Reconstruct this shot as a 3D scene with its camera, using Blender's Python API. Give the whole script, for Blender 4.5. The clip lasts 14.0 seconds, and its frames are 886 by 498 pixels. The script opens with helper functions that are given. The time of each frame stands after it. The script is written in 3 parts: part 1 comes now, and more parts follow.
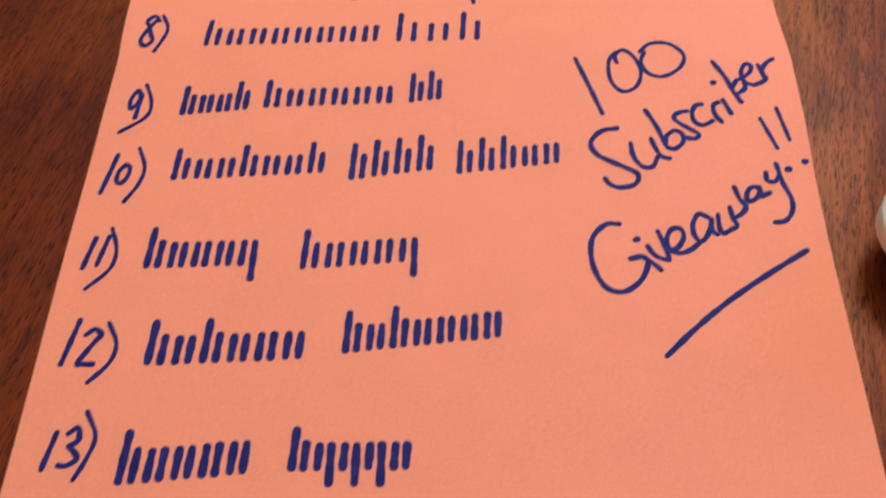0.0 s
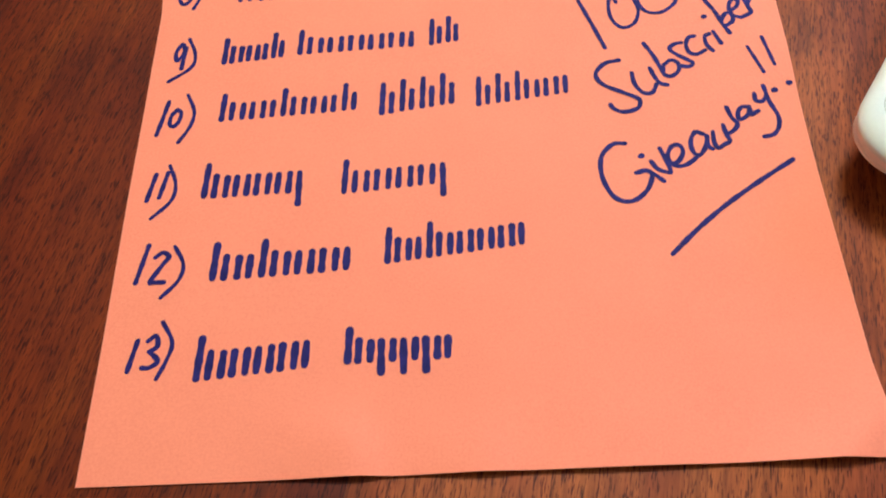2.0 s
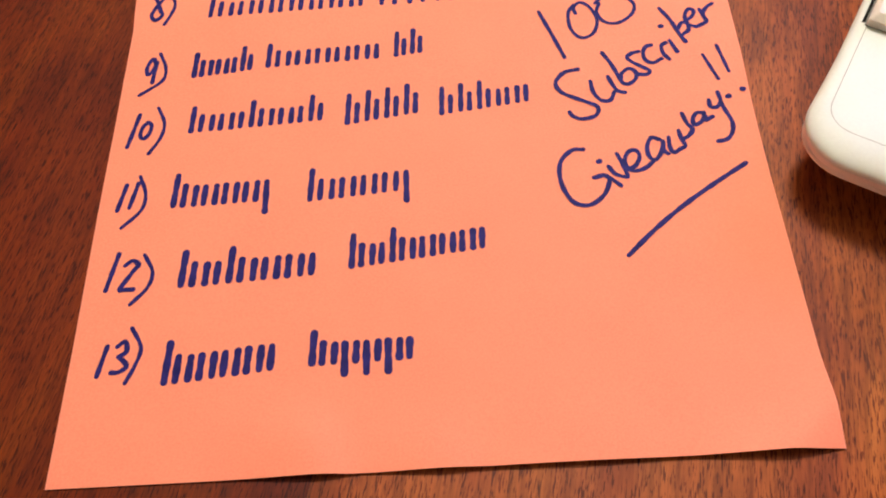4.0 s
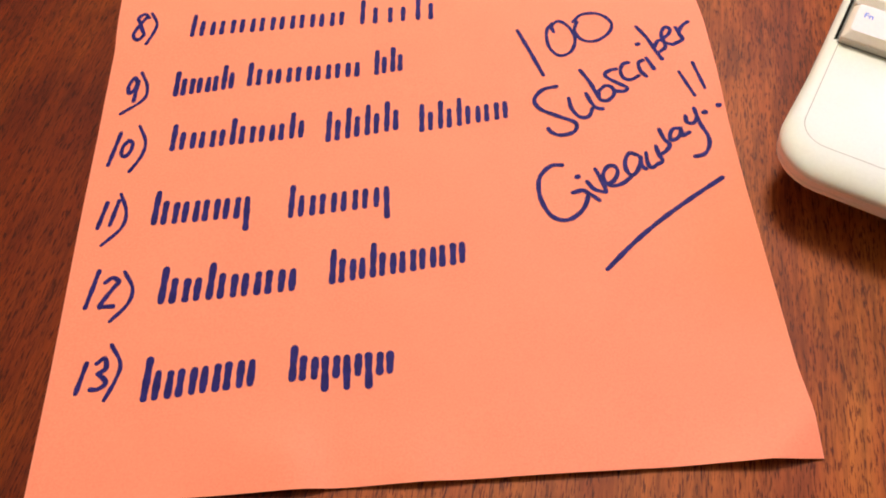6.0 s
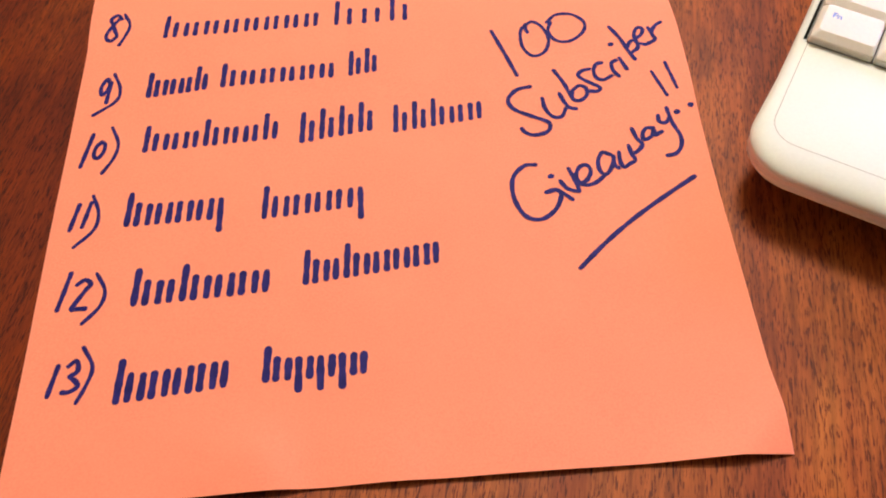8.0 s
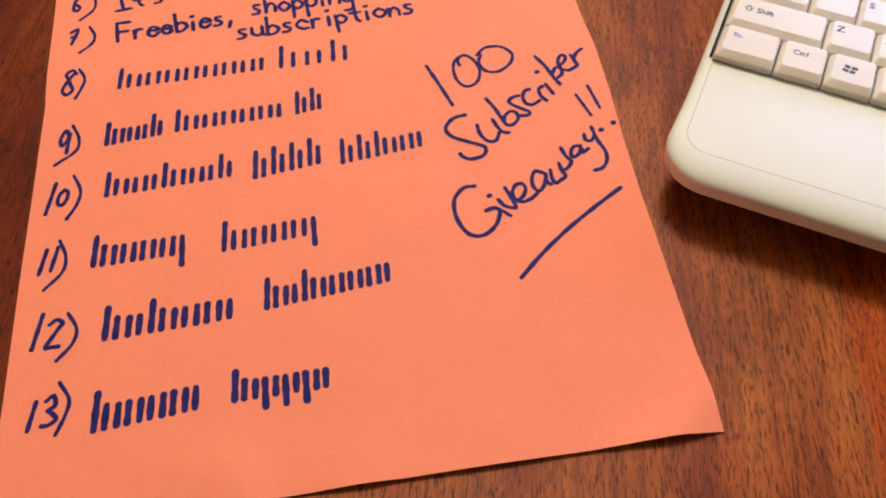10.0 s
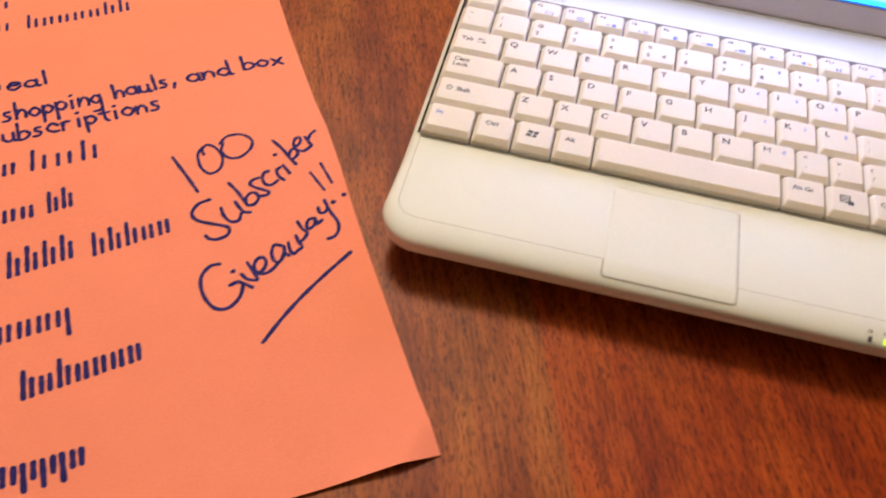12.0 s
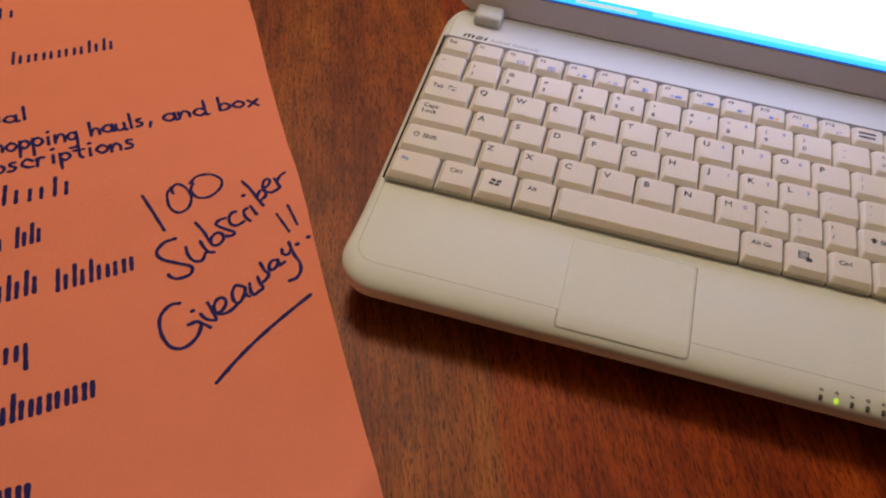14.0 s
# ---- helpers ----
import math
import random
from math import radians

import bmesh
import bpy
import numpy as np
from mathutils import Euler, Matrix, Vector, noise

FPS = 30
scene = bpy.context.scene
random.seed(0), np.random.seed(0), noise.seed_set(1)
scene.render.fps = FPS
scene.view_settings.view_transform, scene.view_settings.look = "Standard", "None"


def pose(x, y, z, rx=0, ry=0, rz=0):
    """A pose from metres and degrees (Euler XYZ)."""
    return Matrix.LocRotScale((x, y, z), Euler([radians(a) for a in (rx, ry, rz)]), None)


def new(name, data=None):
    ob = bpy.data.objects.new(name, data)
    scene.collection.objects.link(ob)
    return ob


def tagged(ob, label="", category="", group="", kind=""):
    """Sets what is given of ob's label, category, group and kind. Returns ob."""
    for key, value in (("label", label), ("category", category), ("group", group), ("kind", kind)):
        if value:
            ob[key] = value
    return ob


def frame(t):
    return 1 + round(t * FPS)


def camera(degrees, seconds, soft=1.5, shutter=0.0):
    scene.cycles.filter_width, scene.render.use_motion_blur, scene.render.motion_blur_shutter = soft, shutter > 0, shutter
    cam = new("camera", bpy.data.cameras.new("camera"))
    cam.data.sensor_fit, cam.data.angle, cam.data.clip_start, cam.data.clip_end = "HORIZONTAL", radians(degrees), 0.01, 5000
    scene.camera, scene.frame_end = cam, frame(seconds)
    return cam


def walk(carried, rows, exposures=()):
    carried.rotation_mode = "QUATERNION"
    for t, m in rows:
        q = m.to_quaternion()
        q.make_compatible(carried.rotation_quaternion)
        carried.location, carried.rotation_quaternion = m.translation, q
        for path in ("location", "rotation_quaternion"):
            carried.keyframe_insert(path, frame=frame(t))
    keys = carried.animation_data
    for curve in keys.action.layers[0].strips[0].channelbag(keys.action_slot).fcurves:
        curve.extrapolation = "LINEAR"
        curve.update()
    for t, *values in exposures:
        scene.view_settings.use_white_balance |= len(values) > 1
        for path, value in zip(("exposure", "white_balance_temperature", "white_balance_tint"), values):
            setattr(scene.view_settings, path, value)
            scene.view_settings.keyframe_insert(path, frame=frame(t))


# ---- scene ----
cam = camera(52.94, 14.0, soft=1.9, shutter=0.5)
# seconds, place in metres, turn in degrees
ROWS = [
    (0, 0.1093, -0.0355, 0.2152, 31.57, 0.26, 0.44),
    (0.5, 0.1016, -0.0456, 0.2187, 30.11, 0.51, 0.36),
    (1, 0.1016, -0.0516, 0.2257, 30.19, 0.03, -0.40),
    (1.5, 0.0999, -0.0570, 0.2311, 30.46, 0.29, -1.09),
    (2, 0.0985, -0.0675, 0.2305, 30.54, 1.10, -1.81),
    (2.5, 0.0998, -0.0714, 0.2329, 30.80, 1.36, -2.22),
    (3, 0.1029, -0.0748, 0.2358, 31.96, 2.27, -2.56),
    (3.5, 0.1053, -0.0757, 0.2357, 31.89, 1.00, -2.87),
    (3.7, 0.1068, -0.0744, 0.2351, 31.50, 1.21, -2.59),
    (5.8, 0.1101, -0.0779, 0.2344, 32.85, 0.35, -3.60),
    (6, 0.1101, -0.0776, 0.2347, 33.01, 0.66, -3.38),
    (6.5, 0.1100, -0.0765, 0.2350, 33.06, 0.53, -3.44),
    (7, 0.1101, -0.0767, 0.2343, 33.12, 0.56, -3.42),
    (7.5, 0.1136, -0.0778, 0.2339, 33.09, 0.41, -3.61),
    (9.8, 0.1115, -0.0892, 0.2482, 34.56, -0.77, -8.50),
    (10, 0.1144, -0.0953, 0.2501, 35.32, -0.15, -8.90),
    (10.5, 0.1110, -0.1091, 0.2563, 36.18, -0.90, -11.37),
    (11, 0.1107, -0.1241, 0.2676, 37.43, -1.72, -15.72),
    (11.5, 0.1215, -0.1278, 0.2785, 38.53, -2.66, -19.55),
    (12, 0.1509, -0.1254, 0.2876, 38.95, -3.99, -19.42),
    (12.5, 0.1676, -0.1254, 0.2916, 39.39, -2.99, -17.33),
    (13, 0.1690, -0.1255, 0.2923, 39.50, -2.11, -15.59),
    (13.5, 0.1713, -0.1290, 0.2938, 39.63, -3.28, -16.70),
    (14, 0.1723, -0.1299, 0.2960, 40.79, -4.32, -17.68),
]
# the phone shifts its white balance, and closes down as the bright screen comes into view: seconds, stops, kelvin, tint
EXPOSURES = [(0.0, -0.42, 4900, -14), (0.3, -0.40, 4800, -30), (0.6, -0.35, 4650, -44), (1.2, -0.27, 4650, -42), (1.7, -0.18, 5050, -18), (2.2, -0.17, 5350, -2), (3.0, -0.11, 5850, 6),
             (9.0, -0.14, 6350, 8), (9.8, -0.44, 6450, 8), (10.5, -0.47, 6450, 6), (11.5, -0.43, 6700, 9), (12.0, -0.52, 6850, 10), (12.6, -0.82, 7050, 7), (13.0, -1.05, 7150, 8), (13.5, -1.38, 7200, 10), (14.0, -1.46, 7300, 11)]
walk(cam, [(t, pose(x, y, z, rx, ry, rz)) for t, x, y, z, rx, ry, rz in ROWS], EXPOSURES)

# ---- light ----
world = bpy.data.worlds.new("room_air")
world.use_nodes = True
scene.world = world
world.node_tree.nodes["Background"].inputs[0].default_value = (1.0, 0.85, 0.7, 1)
world.node_tree.nodes["Background"].inputs[1].default_value = 0.02

lamp = bpy.data.lights.new("ceiling_lamp", "POINT")
lamp.shadow_soft_size, lamp.energy, lamp.color = 0.19, 105.0, (1.0, 0.85, 0.69)
lamp_ob = new("ceiling_lamp", lamp)
lamp_ob.location = (0.38, 0.97, 1.36)


# ---- materials ----
def material(name):
    m = bpy.data.materials.new(name)
    m.use_nodes = True
    return m, m.node_tree.nodes, m.node_tree.links, m.node_tree.nodes["Principled BSDF"]


def noise_of(nodes, links, scale, detail=4.0, stretch=(1, 1, 1), offset=None, rough=0.55):
    tc = nodes.new("ShaderNodeTexCoord")
    mp = nodes.new("ShaderNodeMapping")
    mp.inputs["Scale"].default_value = stretch
    links.new(tc.outputs["Object"], mp.inputs["Vector"])
    if offset is not None:
        links.new(offset, mp.inputs["Location"])
    n = nodes.new("ShaderNodeTexNoise")
    n.inputs["Scale"].default_value, n.inputs["Detail"].default_value = scale, detail
    n.inputs["Roughness"].default_value = rough
    links.new(mp.outputs["Vector"], n.inputs["Vector"])
    return n.outputs["Fac"]


def ramp_of(nodes, links, fac, stops):
    r = nodes.new("ShaderNodeValToRGB")
    e = r.color_ramp.elements
    while len(e) < len(stops):
        e.new(0.5)
    for el, (p, c) in zip(e, stops):
        el.position, el.color = p, (*c, 1) if len(c) == 3 else c
    links.new(fac, r.inputs["Fac"])
    return r.outputs["Color"]


def mix_of(nodes, links, kind, fac, a, b):
    m = nodes.new("ShaderNodeMix")
    m.data_type, m.blend_type = "RGBA", kind
    for socket, v in ((m.inputs[0], fac), (m.inputs[6], a), (m.inputs[7], b)):
        if isinstance(v, (int, float)):
            socket.default_value = v
        elif isinstance(v, tuple):
            socket.default_value = (*v, 1)
        else:
            links.new(v, socket)
    return m.outputs[2]


def bump_of(nodes, links, bsdf, fac, strength, distance):
    b = nodes.new("ShaderNodeBump")
    b.inputs["Strength"].default_value, b.inputs["Distance"].default_value = strength, distance
    links.new(fac, b.inputs["Height"])
    links.new(b.outputs["Normal"], bsdf.inputs["Normal"])


def plain(name, colour, rough=0.5, vary=0.06, scale=300.0, bump=0.0, metal=0.0, spec=0.5, deep=0.0):
    m, nodes, links, b = material(name)
    f = noise_of(nodes, links, scale, 5.0)
    lo = tuple(c * (1 - vary) for c in colour)
    hi = tuple(min(1.0, c * (1 + vary)) for c in colour)
    col = ramp_of(nodes, links, f, [(0.3, lo), (0.7, hi)])
    wide = noise_of(nodes, links, scale / 14, 3.0)
    col = mix_of(nodes, links, "MULTIPLY", 1.0, col, ramp_of(nodes, links, wide, [(0.3, (1 - vary, 1 - vary, 1 - vary)), (0.7, (1, 1, 1))]))
    links.new(col, b.inputs["Base Color"])
    b.inputs["Roughness"].default_value, b.inputs["Metallic"].default_value = rough, metal
    b.inputs["Specular IOR Level"].default_value = spec
    if deep:
        # light spreads about a millimetre inside the plastic
        b.inputs["Subsurface Weight"].default_value, b.inputs["Subsurface Scale"].default_value = deep, 0.0022
        b.inputs["Subsurface Radius"].default_value = (1.0, 0.8, 0.6)
    if bump:
        bump_of(nodes, links, b, f, bump, 0.0004)
    return m


def glow(name, colour, strength):
    m, nodes, links, b = material(name)
    b.inputs["Base Color"].default_value = (0.02, 0.02, 0.02, 1)
    b.inputs["Emission Color"].default_value = (*colour, 1)
    b.inputs["Emission Strength"].default_value = strength
    b.inputs["Roughness"].default_value = 0.25
    return m


def wood():
    m, nodes, links, b = material("stained_hardwood")
    info = nodes.new("ShaderNodeObjectInfo")
    comb = nodes.new("ShaderNodeCombineXYZ")
    mult = nodes.new("ShaderNodeMath")
    mult.operation = "MULTIPLY"
    mult.inputs[1].default_value = 37.0
    links.new(info.outputs["Random"], mult.inputs[0])
    for i in range(3):
        links.new(mult.outputs[0], comb.inputs[i])
    off = comb.outputs[0]
    figure = noise_of(nodes, links, 1.0, 6.0, (34, 5.0, 20), off, 0.6)
    base = ramp_of(nodes, links, figure, [(0.30, (0.140, 0.021, 0.005)), (0.45, (0.225, 0.043, 0.008)), (0.58, (0.280, 0.066, 0.011)), (0.72, (0.36, 0.110, 0.018))])
    fibre = noise_of(nodes, links, 1.0, 5.0, (680, 36, 60), off, 0.68)
    base = mix_of(nodes, links, "MULTIPLY", 0.62, base, ramp_of(nodes, links, fibre, [(0.34, (0.34, 0.27, 0.23)), (0.56, (1.06, 1.04, 1.0)), (0.68, (1.22, 1.2, 1.12))]))
    blotch = noise_of(nodes, links, 1.0, 4.0, (52, 26, 20), off, 0.6)
    base = mix_of(nodes, links, "MULTIPLY", 0.7, base, ramp_of(nodes, links, blotch, [(0.36, (0.58, 0.46, 0.44)), (0.56, (1.0, 1.0, 1.0))]))
    # long open pores, some fine and some coarse
    pore = noise_of(nodes, links, 1.0, 2.0, (2300, 260, 60), off, 0.5)
    pores = ramp_of(nodes, links, pore, [(0.36, (0.26, 0.13, 0.08)), (0.45, (1, 1, 1))])
    coarse = noise_of(nodes, links, 1.0, 1.0, (1500, 150, 60), off, 0.5)
    pores = mix_of(nodes, links, "MULTIPLY", 0.8, pores, ramp_of(nodes, links, coarse, [(0.30, (0.20, 0.10, 0.06)), (0.36, (1, 1, 1))]))
    base = mix_of(nodes, links, "MULTIPLY", 0.9, base, pores)
    tone = info.outputs["Color"]
    base = mix_of(nodes, links, "MULTIPLY", 1.0, base, tone)
    links.new(base, b.inputs["Base Color"])
    wear = noise_of(nodes, links, 60.0, 4.0)
    r = nodes.new("ShaderNodeMapRange")
    r.inputs["To Min"].default_value, r.inputs["To Max"].default_value = 0.42, 0.50
    links.new(wear, r.inputs["Value"])
    links.new(r.outputs["Result"], b.inputs["Roughness"])
    b.inputs["Specular IOR Level"].default_value = 0.17
    bump_of(nodes, links, b, pores, 0.05, 0.0001)
    return m


def sheet_paper():
    m, nodes, links, b = material("salmon_paper")
    fine = noise_of(nodes, links, 1400.0, 4.0)
    col = ramp_of(nodes, links, fine, [(0.3, (0.81, 0.241, 0.146)), (0.7, (0.87, 0.277, 0.168))])
    cloud = noise_of(nodes, links, 45.0, 4.0)
    col = mix_of(nodes, links, "MULTIPLY", 1.0, col, ramp_of(nodes, links, cloud, [(0.3, (0.965, 0.95, 0.95)), (0.7, (1, 1, 1))]))
    links.new(col, b.inputs["Base Color"])
    b.inputs["Roughness"].default_value = 0.8
    b.inputs["Specular IOR Level"].default_value = 0.25
    bump_of(nodes, links, b, fine, 0.12, 0.0001)
    return m


def marker_ink():
    m, nodes, links, b = material("navy_marker_ink")
    f = noise_of(nodes, links, 380.0, 4.0)
    col = ramp_of(nodes, links, f, [(0.3, (0.012, 0.010, 0.085)), (0.7, (0.026, 0.020, 0.150))])
    links.new(col, b.inputs["Base Color"])
    b.inputs["Roughness"].default_value = 0.6
    b.inputs["Specular IOR Level"].default_value = 0.08
    return m


WOOD, PAPER, INK = wood(), sheet_paper(), marker_ink()
SHELL = plain("cream_white_plastic", (0.69, 0.715, 0.66), 0.55, 0.025, 900.0, 0.04, spec=0.3, deep=0.5)
# same white plastic as the shell, tinted warm for the red table's bounce light
LOWER = plain("white_lower_plastic_red_bounce", (0.78, 0.68, 0.61), 0.5, 0.03, 900.0, 0.04, deep=0.3)
KEYCAP = plain("ivory_key_plastic", (0.675, 0.63, 0.555), 0.5, 0.03, 700.0, 0.05, spec=0.35, deep=0.7)
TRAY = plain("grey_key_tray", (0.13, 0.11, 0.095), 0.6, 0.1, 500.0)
GROOVE = plain("dark_groove", (0.36, 0.33, 0.28), 0.7, 0.1, 500.0)
PRINT = plain("dark_grey_print", (0.022, 0.022, 0.030), 0.6, 0.1, 900.0)
PRINT_PALE = plain("pale_grey_print", (0.33, 0.32, 0.32), 0.6, 0.1, 900.0)
PRINT_BLUE = plain("blue_print", (0.10, 0.19, 0.62), 0.6, 0.1, 900.0)
PRINT_ORANGE = plain("orange_print", (0.85, 0.42, 0.10), 0.6, 0.1, 900.0)
BEZEL = plain("screen_bezel_plastic", (0.82, 0.74, 0.74), 0.5, 0.03, 700.0, 0.04)
GLOSSY = plain("glossy_cream_plastic", (0.68, 0.70, 0.68), 0.35, 0.02, 700.0, spec=0.5)
RUBBER_AND_SHADE = plain("black_rubber_and_gap_shade", (0.012, 0.011, 0.010), 0.9, 0.2, 500.0, spec=0.1)
LED_OFF = plain("dark_indicator", (0.06, 0.06, 0.05), 0.3, 0.1, 500.0)
LED_ON = glow("lit_green_indicator", (0.55, 0.95, 0.05), 2.2)
PAGE = glow("white_screen_page", (0.44, 0.50, 1.0), 12.0)
BAND = glow("cyan_screen_band", (0.02, 0.52, 0.95), 4.2)
BAND_PALE = glow("pale_cyan_screen_band", (0.15, 0.70, 0.98), 4.4)
BAND_BLUE = glow("blue_screen_line", (0.01, 0.10, 0.65), 2.4)
BAND_WHITE = glow("white_screen_mark", (0.8, 0.95, 1.0), 2.2)
WALL = plain("painted_plaster", (0.46, 0.41, 0.35), 0.85, 0.05, 20.0, 0.05)
CEIL = plain("white_ceiling_paint", (0.70, 0.67, 0.62), 0.9, 0.03, 20.0, 0.05)
CARPET = plain("brown_carpet", (0.20, 0.15, 0.11), 0.95, 0.25, 180.0, 0.3)


# ---- mesh helpers ----
def part(name, bm, mat, parent=None, label="", smooth=False):
    """Links a bmesh as one mesh object, under parent where one is given."""
    me = bpy.data.meshes.new(name)
    bm.normal_update()
    bm.to_mesh(me)
    bm.free()
    me.materials.append(mat)
    for p in me.polygons:
        p.use_smooth = smooth
    ob = new(name, me)
    ob.parent = parent
    if label:
        tagged(ob, label=label)
    return ob


def thing(name, m, label, category, group="", kind=""):
    ob = new(name)
    ob.empty_display_size = 0.02
    ob.matrix_world = m
    return tagged(ob, label=label, category=category, group=group, kind=kind)


def box(bm, x0, y0, z0, x1, y1, z1, bevel=0.0, segments=2):
    made = bmesh.ops.create_cube(bm, size=1.0)
    vs = made["verts"]
    bmesh.ops.scale(bm, vec=(x1 - x0, y1 - y0, z1 - z0), verts=vs)
    bmesh.ops.translate(bm, vec=((x0 + x1) / 2, (y0 + y1) / 2, (z0 + z1) / 2), verts=vs)
    if bevel:
        es = list({e for v in vs for e in v.link_edges})
        bmesh.ops.bevel(bm, geom=es, offset=bevel, segments=segments, profile=0.5, affect="EDGES")


def ring_points(x0, y0, x1, y1, r, z, n=5):
    """A rounded rectangle, counter-clockwise, at height z."""
    out = []
    for cx, cy, a0 in ((x1 - r, y1 - r, 0), (x0 + r, y1 - r, 90), (x0 + r, y0 + r, 180), (x1 - r, y0 + r, 270)):
        for i in range(n + 1):
            a = radians(a0 + 90 * i / n)
            out.append((cx + r * math.cos(a), cy + r * math.sin(a), z))
    return out


def loft(bm, rings, cap_first=True, cap_last=True):
    """Skins rings of equal count, the last one uppermost."""
    rows = [[bm.verts.new(p) for p in ring] for ring in rings]
    for a, b in zip(rows, rows[1:]):
        k = len(a)
        for i in range(k):
            bm.faces.new((a[i], a[(i + 1) % k], b[(i + 1) % k], b[i]))
    if cap_first:
        bm.faces.new(rows[0][::-1])
    if cap_last:
        bm.faces.new(rows[-1])


def ring_strip(bm, outer, inner):
    a = [bm.verts.new(p) for p in outer]
    b = [bm.verts.new(p) for p in inner]
    k = len(a)
    for i in range(k):
        bm.faces.new((a[i], a[(i + 1) % k], b[(i + 1) % k], b[i]))


MM = 0.001

# ---- the room ----
def slab(name, a, b, mat, label, category):
    bm = bmesh.new()
    box(bm, *a, *b)
    return tagged(part(name, bm, mat), label, category, kind="structure")


slab("floor", (-2.2, -1.3, -0.85), (2.8, 2.6, -0.75), CARPET, "plain brown carpet under the table", "floor")
slab("ceiling", (-2.2, -1.3, 1.65), (2.8, 2.6, 1.75), CEIL, "plain white painted ceiling", "ceiling")
slab("wall_north", (-2.2, 2.6, -0.85), (2.8, 2.7, 1.75), WALL, "plain warm painted wall, unseen", "wall")
# unseen, set close behind the camera to bounce lamplight onto the key fronts
slab("bounce_wall_south", (-2.2, -1.4, -0.85), (2.8, -1.3, 1.75), WALL, "plain warm painted wall, unseen", "wall")
slab("wall_west", (-2.3, -1.4, -0.85), (-2.2, 2.7, 1.75), WALL, "plain warm painted wall, unseen", "wall")
slab("wall_east", (2.8, -1.4, -0.85), (2.9, 2.7, 1.75), WALL, "plain warm painted wall, unseen", "wall")

# ---- the table: boards glued side by side, their grain turned 13 degrees from the sheet ----
GRAIN = 13.0
TABLE = pose(0.2642, 0.0122, 0.0, 0, 0, -GRAIN)
table = thing("table", TABLE, "dark red-brown stained hardwood table with satin varnish", "table")
# left edge, width and stain of each board; the -0.185 board's paler tint includes lamp sheen
BOARDS = [(-0.62, 0.11, (0.7, 0.5, 0.35)), (-0.51, 0.135, (0.58, 0.38, 0.18)), (-0.375, 0.19, (0.55, 0.34, 0.13)), (-0.185, 0.185, (1.22, 1.34, 1.25)), (0.0, 0.17, (1.34, 1.02, 0.42)), (0.17, 0.15, (0.8, 0.7, 0.6)), (0.32, 0.16, (0.8, 0.7, 0.6)), (0.48, 0.15, (0.9, 0.8, 0.7))]
for x, w, stain_sheen in BOARDS:
    bm = bmesh.new()
    box(bm, 0.0, -0.72, -0.026, w - 0.00001, 0.98, 0.0)
    ob = part("board", bm, WOOD, table)
    ob.location = (x, 0, 0)
    ob.color = (*stain_sheen, 1)
for x, y in ((-0.55, -0.65), (0.55, -0.65), (-0.55, 0.91), (0.55, 0.91)):
    bm = bmesh.new()
    loft(bm, [ring_points(-0.02, -0.02, 0.02, 0.02, 0.005, -0.75, 3), ring_points(-0.034, -0.034, 0.034, 0.034, 0.006, -0.12, 3), ring_points(-0.034, -0.034, 0.034, 0.034, 0.006, -0.0265, 3)])
    ob = part("leg", bm, WOOD, table)
    ob.location = (x, y, 0)
for x0, y0, x1, y1 in ((-0.516, -0.67, 0.516, -0.645), (-0.516, 0.905, 0.516, 0.93), (-0.57, -0.616, -0.545, 0.876), (0.545, -0.616, 0.57, 0.876)):
    bm = bmesh.new()
    box(bm, x0, y0, -0.105, x1, y1, -0.0265, 0.002, 1)
    part("apron", bm, WOOD, table)

# ---- the sheet of paper ----
LONG = 0.3556
EDGE_Y = (0.0, 0.04, 0.09, 0.122, 0.145, 0.168, 0.186, 0.24, 0.29, LONG)
EDGE_L = (0.0, 0.0004, 0.0004, 0.0006, 0.0008, 0.0013, 0.0002, -0.0011, -0.0015, -0.002)
EDGE_R = (0.2155, 0.2160, 0.2167, 0.2177, 0.2187, 0.2192, 0.2184, 0.2190, 0.2206, 0.2208)


def sheet_height(x, y):
    """How far the sheet stands off the table: its fold, curled corner and slight waves."""
    h = 0.00045 + 0.0003 * noise.noise((x * 11, y * 11, 0.3)) + 0.0004 * noise.noise((x * 19, y * 15, 2.3))
    h += 0.0016 * max(0.0, 1 - abs(y - 0.176) / 0.055) ** 1.3
    # a soft swelling below the fold, towards the right edge
    q = (y - 0.128) * 0.94 - (x - 0.19) * 0.34
    h += 0.0008 * math.exp(-((q / (0.016 if q < 0 else 0.04)) ** 2)) / (1 + math.exp((0.168 - x) / 0.010))
    # the lower corner: a facet that rises to a crease, and the tip bent down past it
    d = (x - 0.178) * 0.547 - (y - 0.0025) * 0.837
    c = (x - 0.2005) * 0.644 - (y + 0.0002) * 0.765
    h += 0.215 * 0.0010 * math.log1p(math.exp(min(40.0, d / 0.0010))) - 0.50 * 0.0004 * math.log1p(math.exp(min(40.0, c / 0.0004)))
    h += 0.0016 * max(0.0, 1 - y / 0.035) * math.exp(-(((x - 0.140) / 0.032) ** 2))
    # shallow dents along the lower edge
    for px, py, rise in ((0.068, 0.022, 0.0019), (0.104, 0.016, 0.0013)):
        along, across = py - y, (x - px) - 0.25 * (py - y)
        if along > 0:
            h += rise * min(1.0, along / 0.012) * math.exp(-((across / (0.007 if across > 0 else 0.016)) ** 2))
    return max(h, 0.00025)


sheet = thing("paper_sheet", pose(0, 0, 0), "long salmon-orange sheet of paper, folded once, lying on the table", "paper")


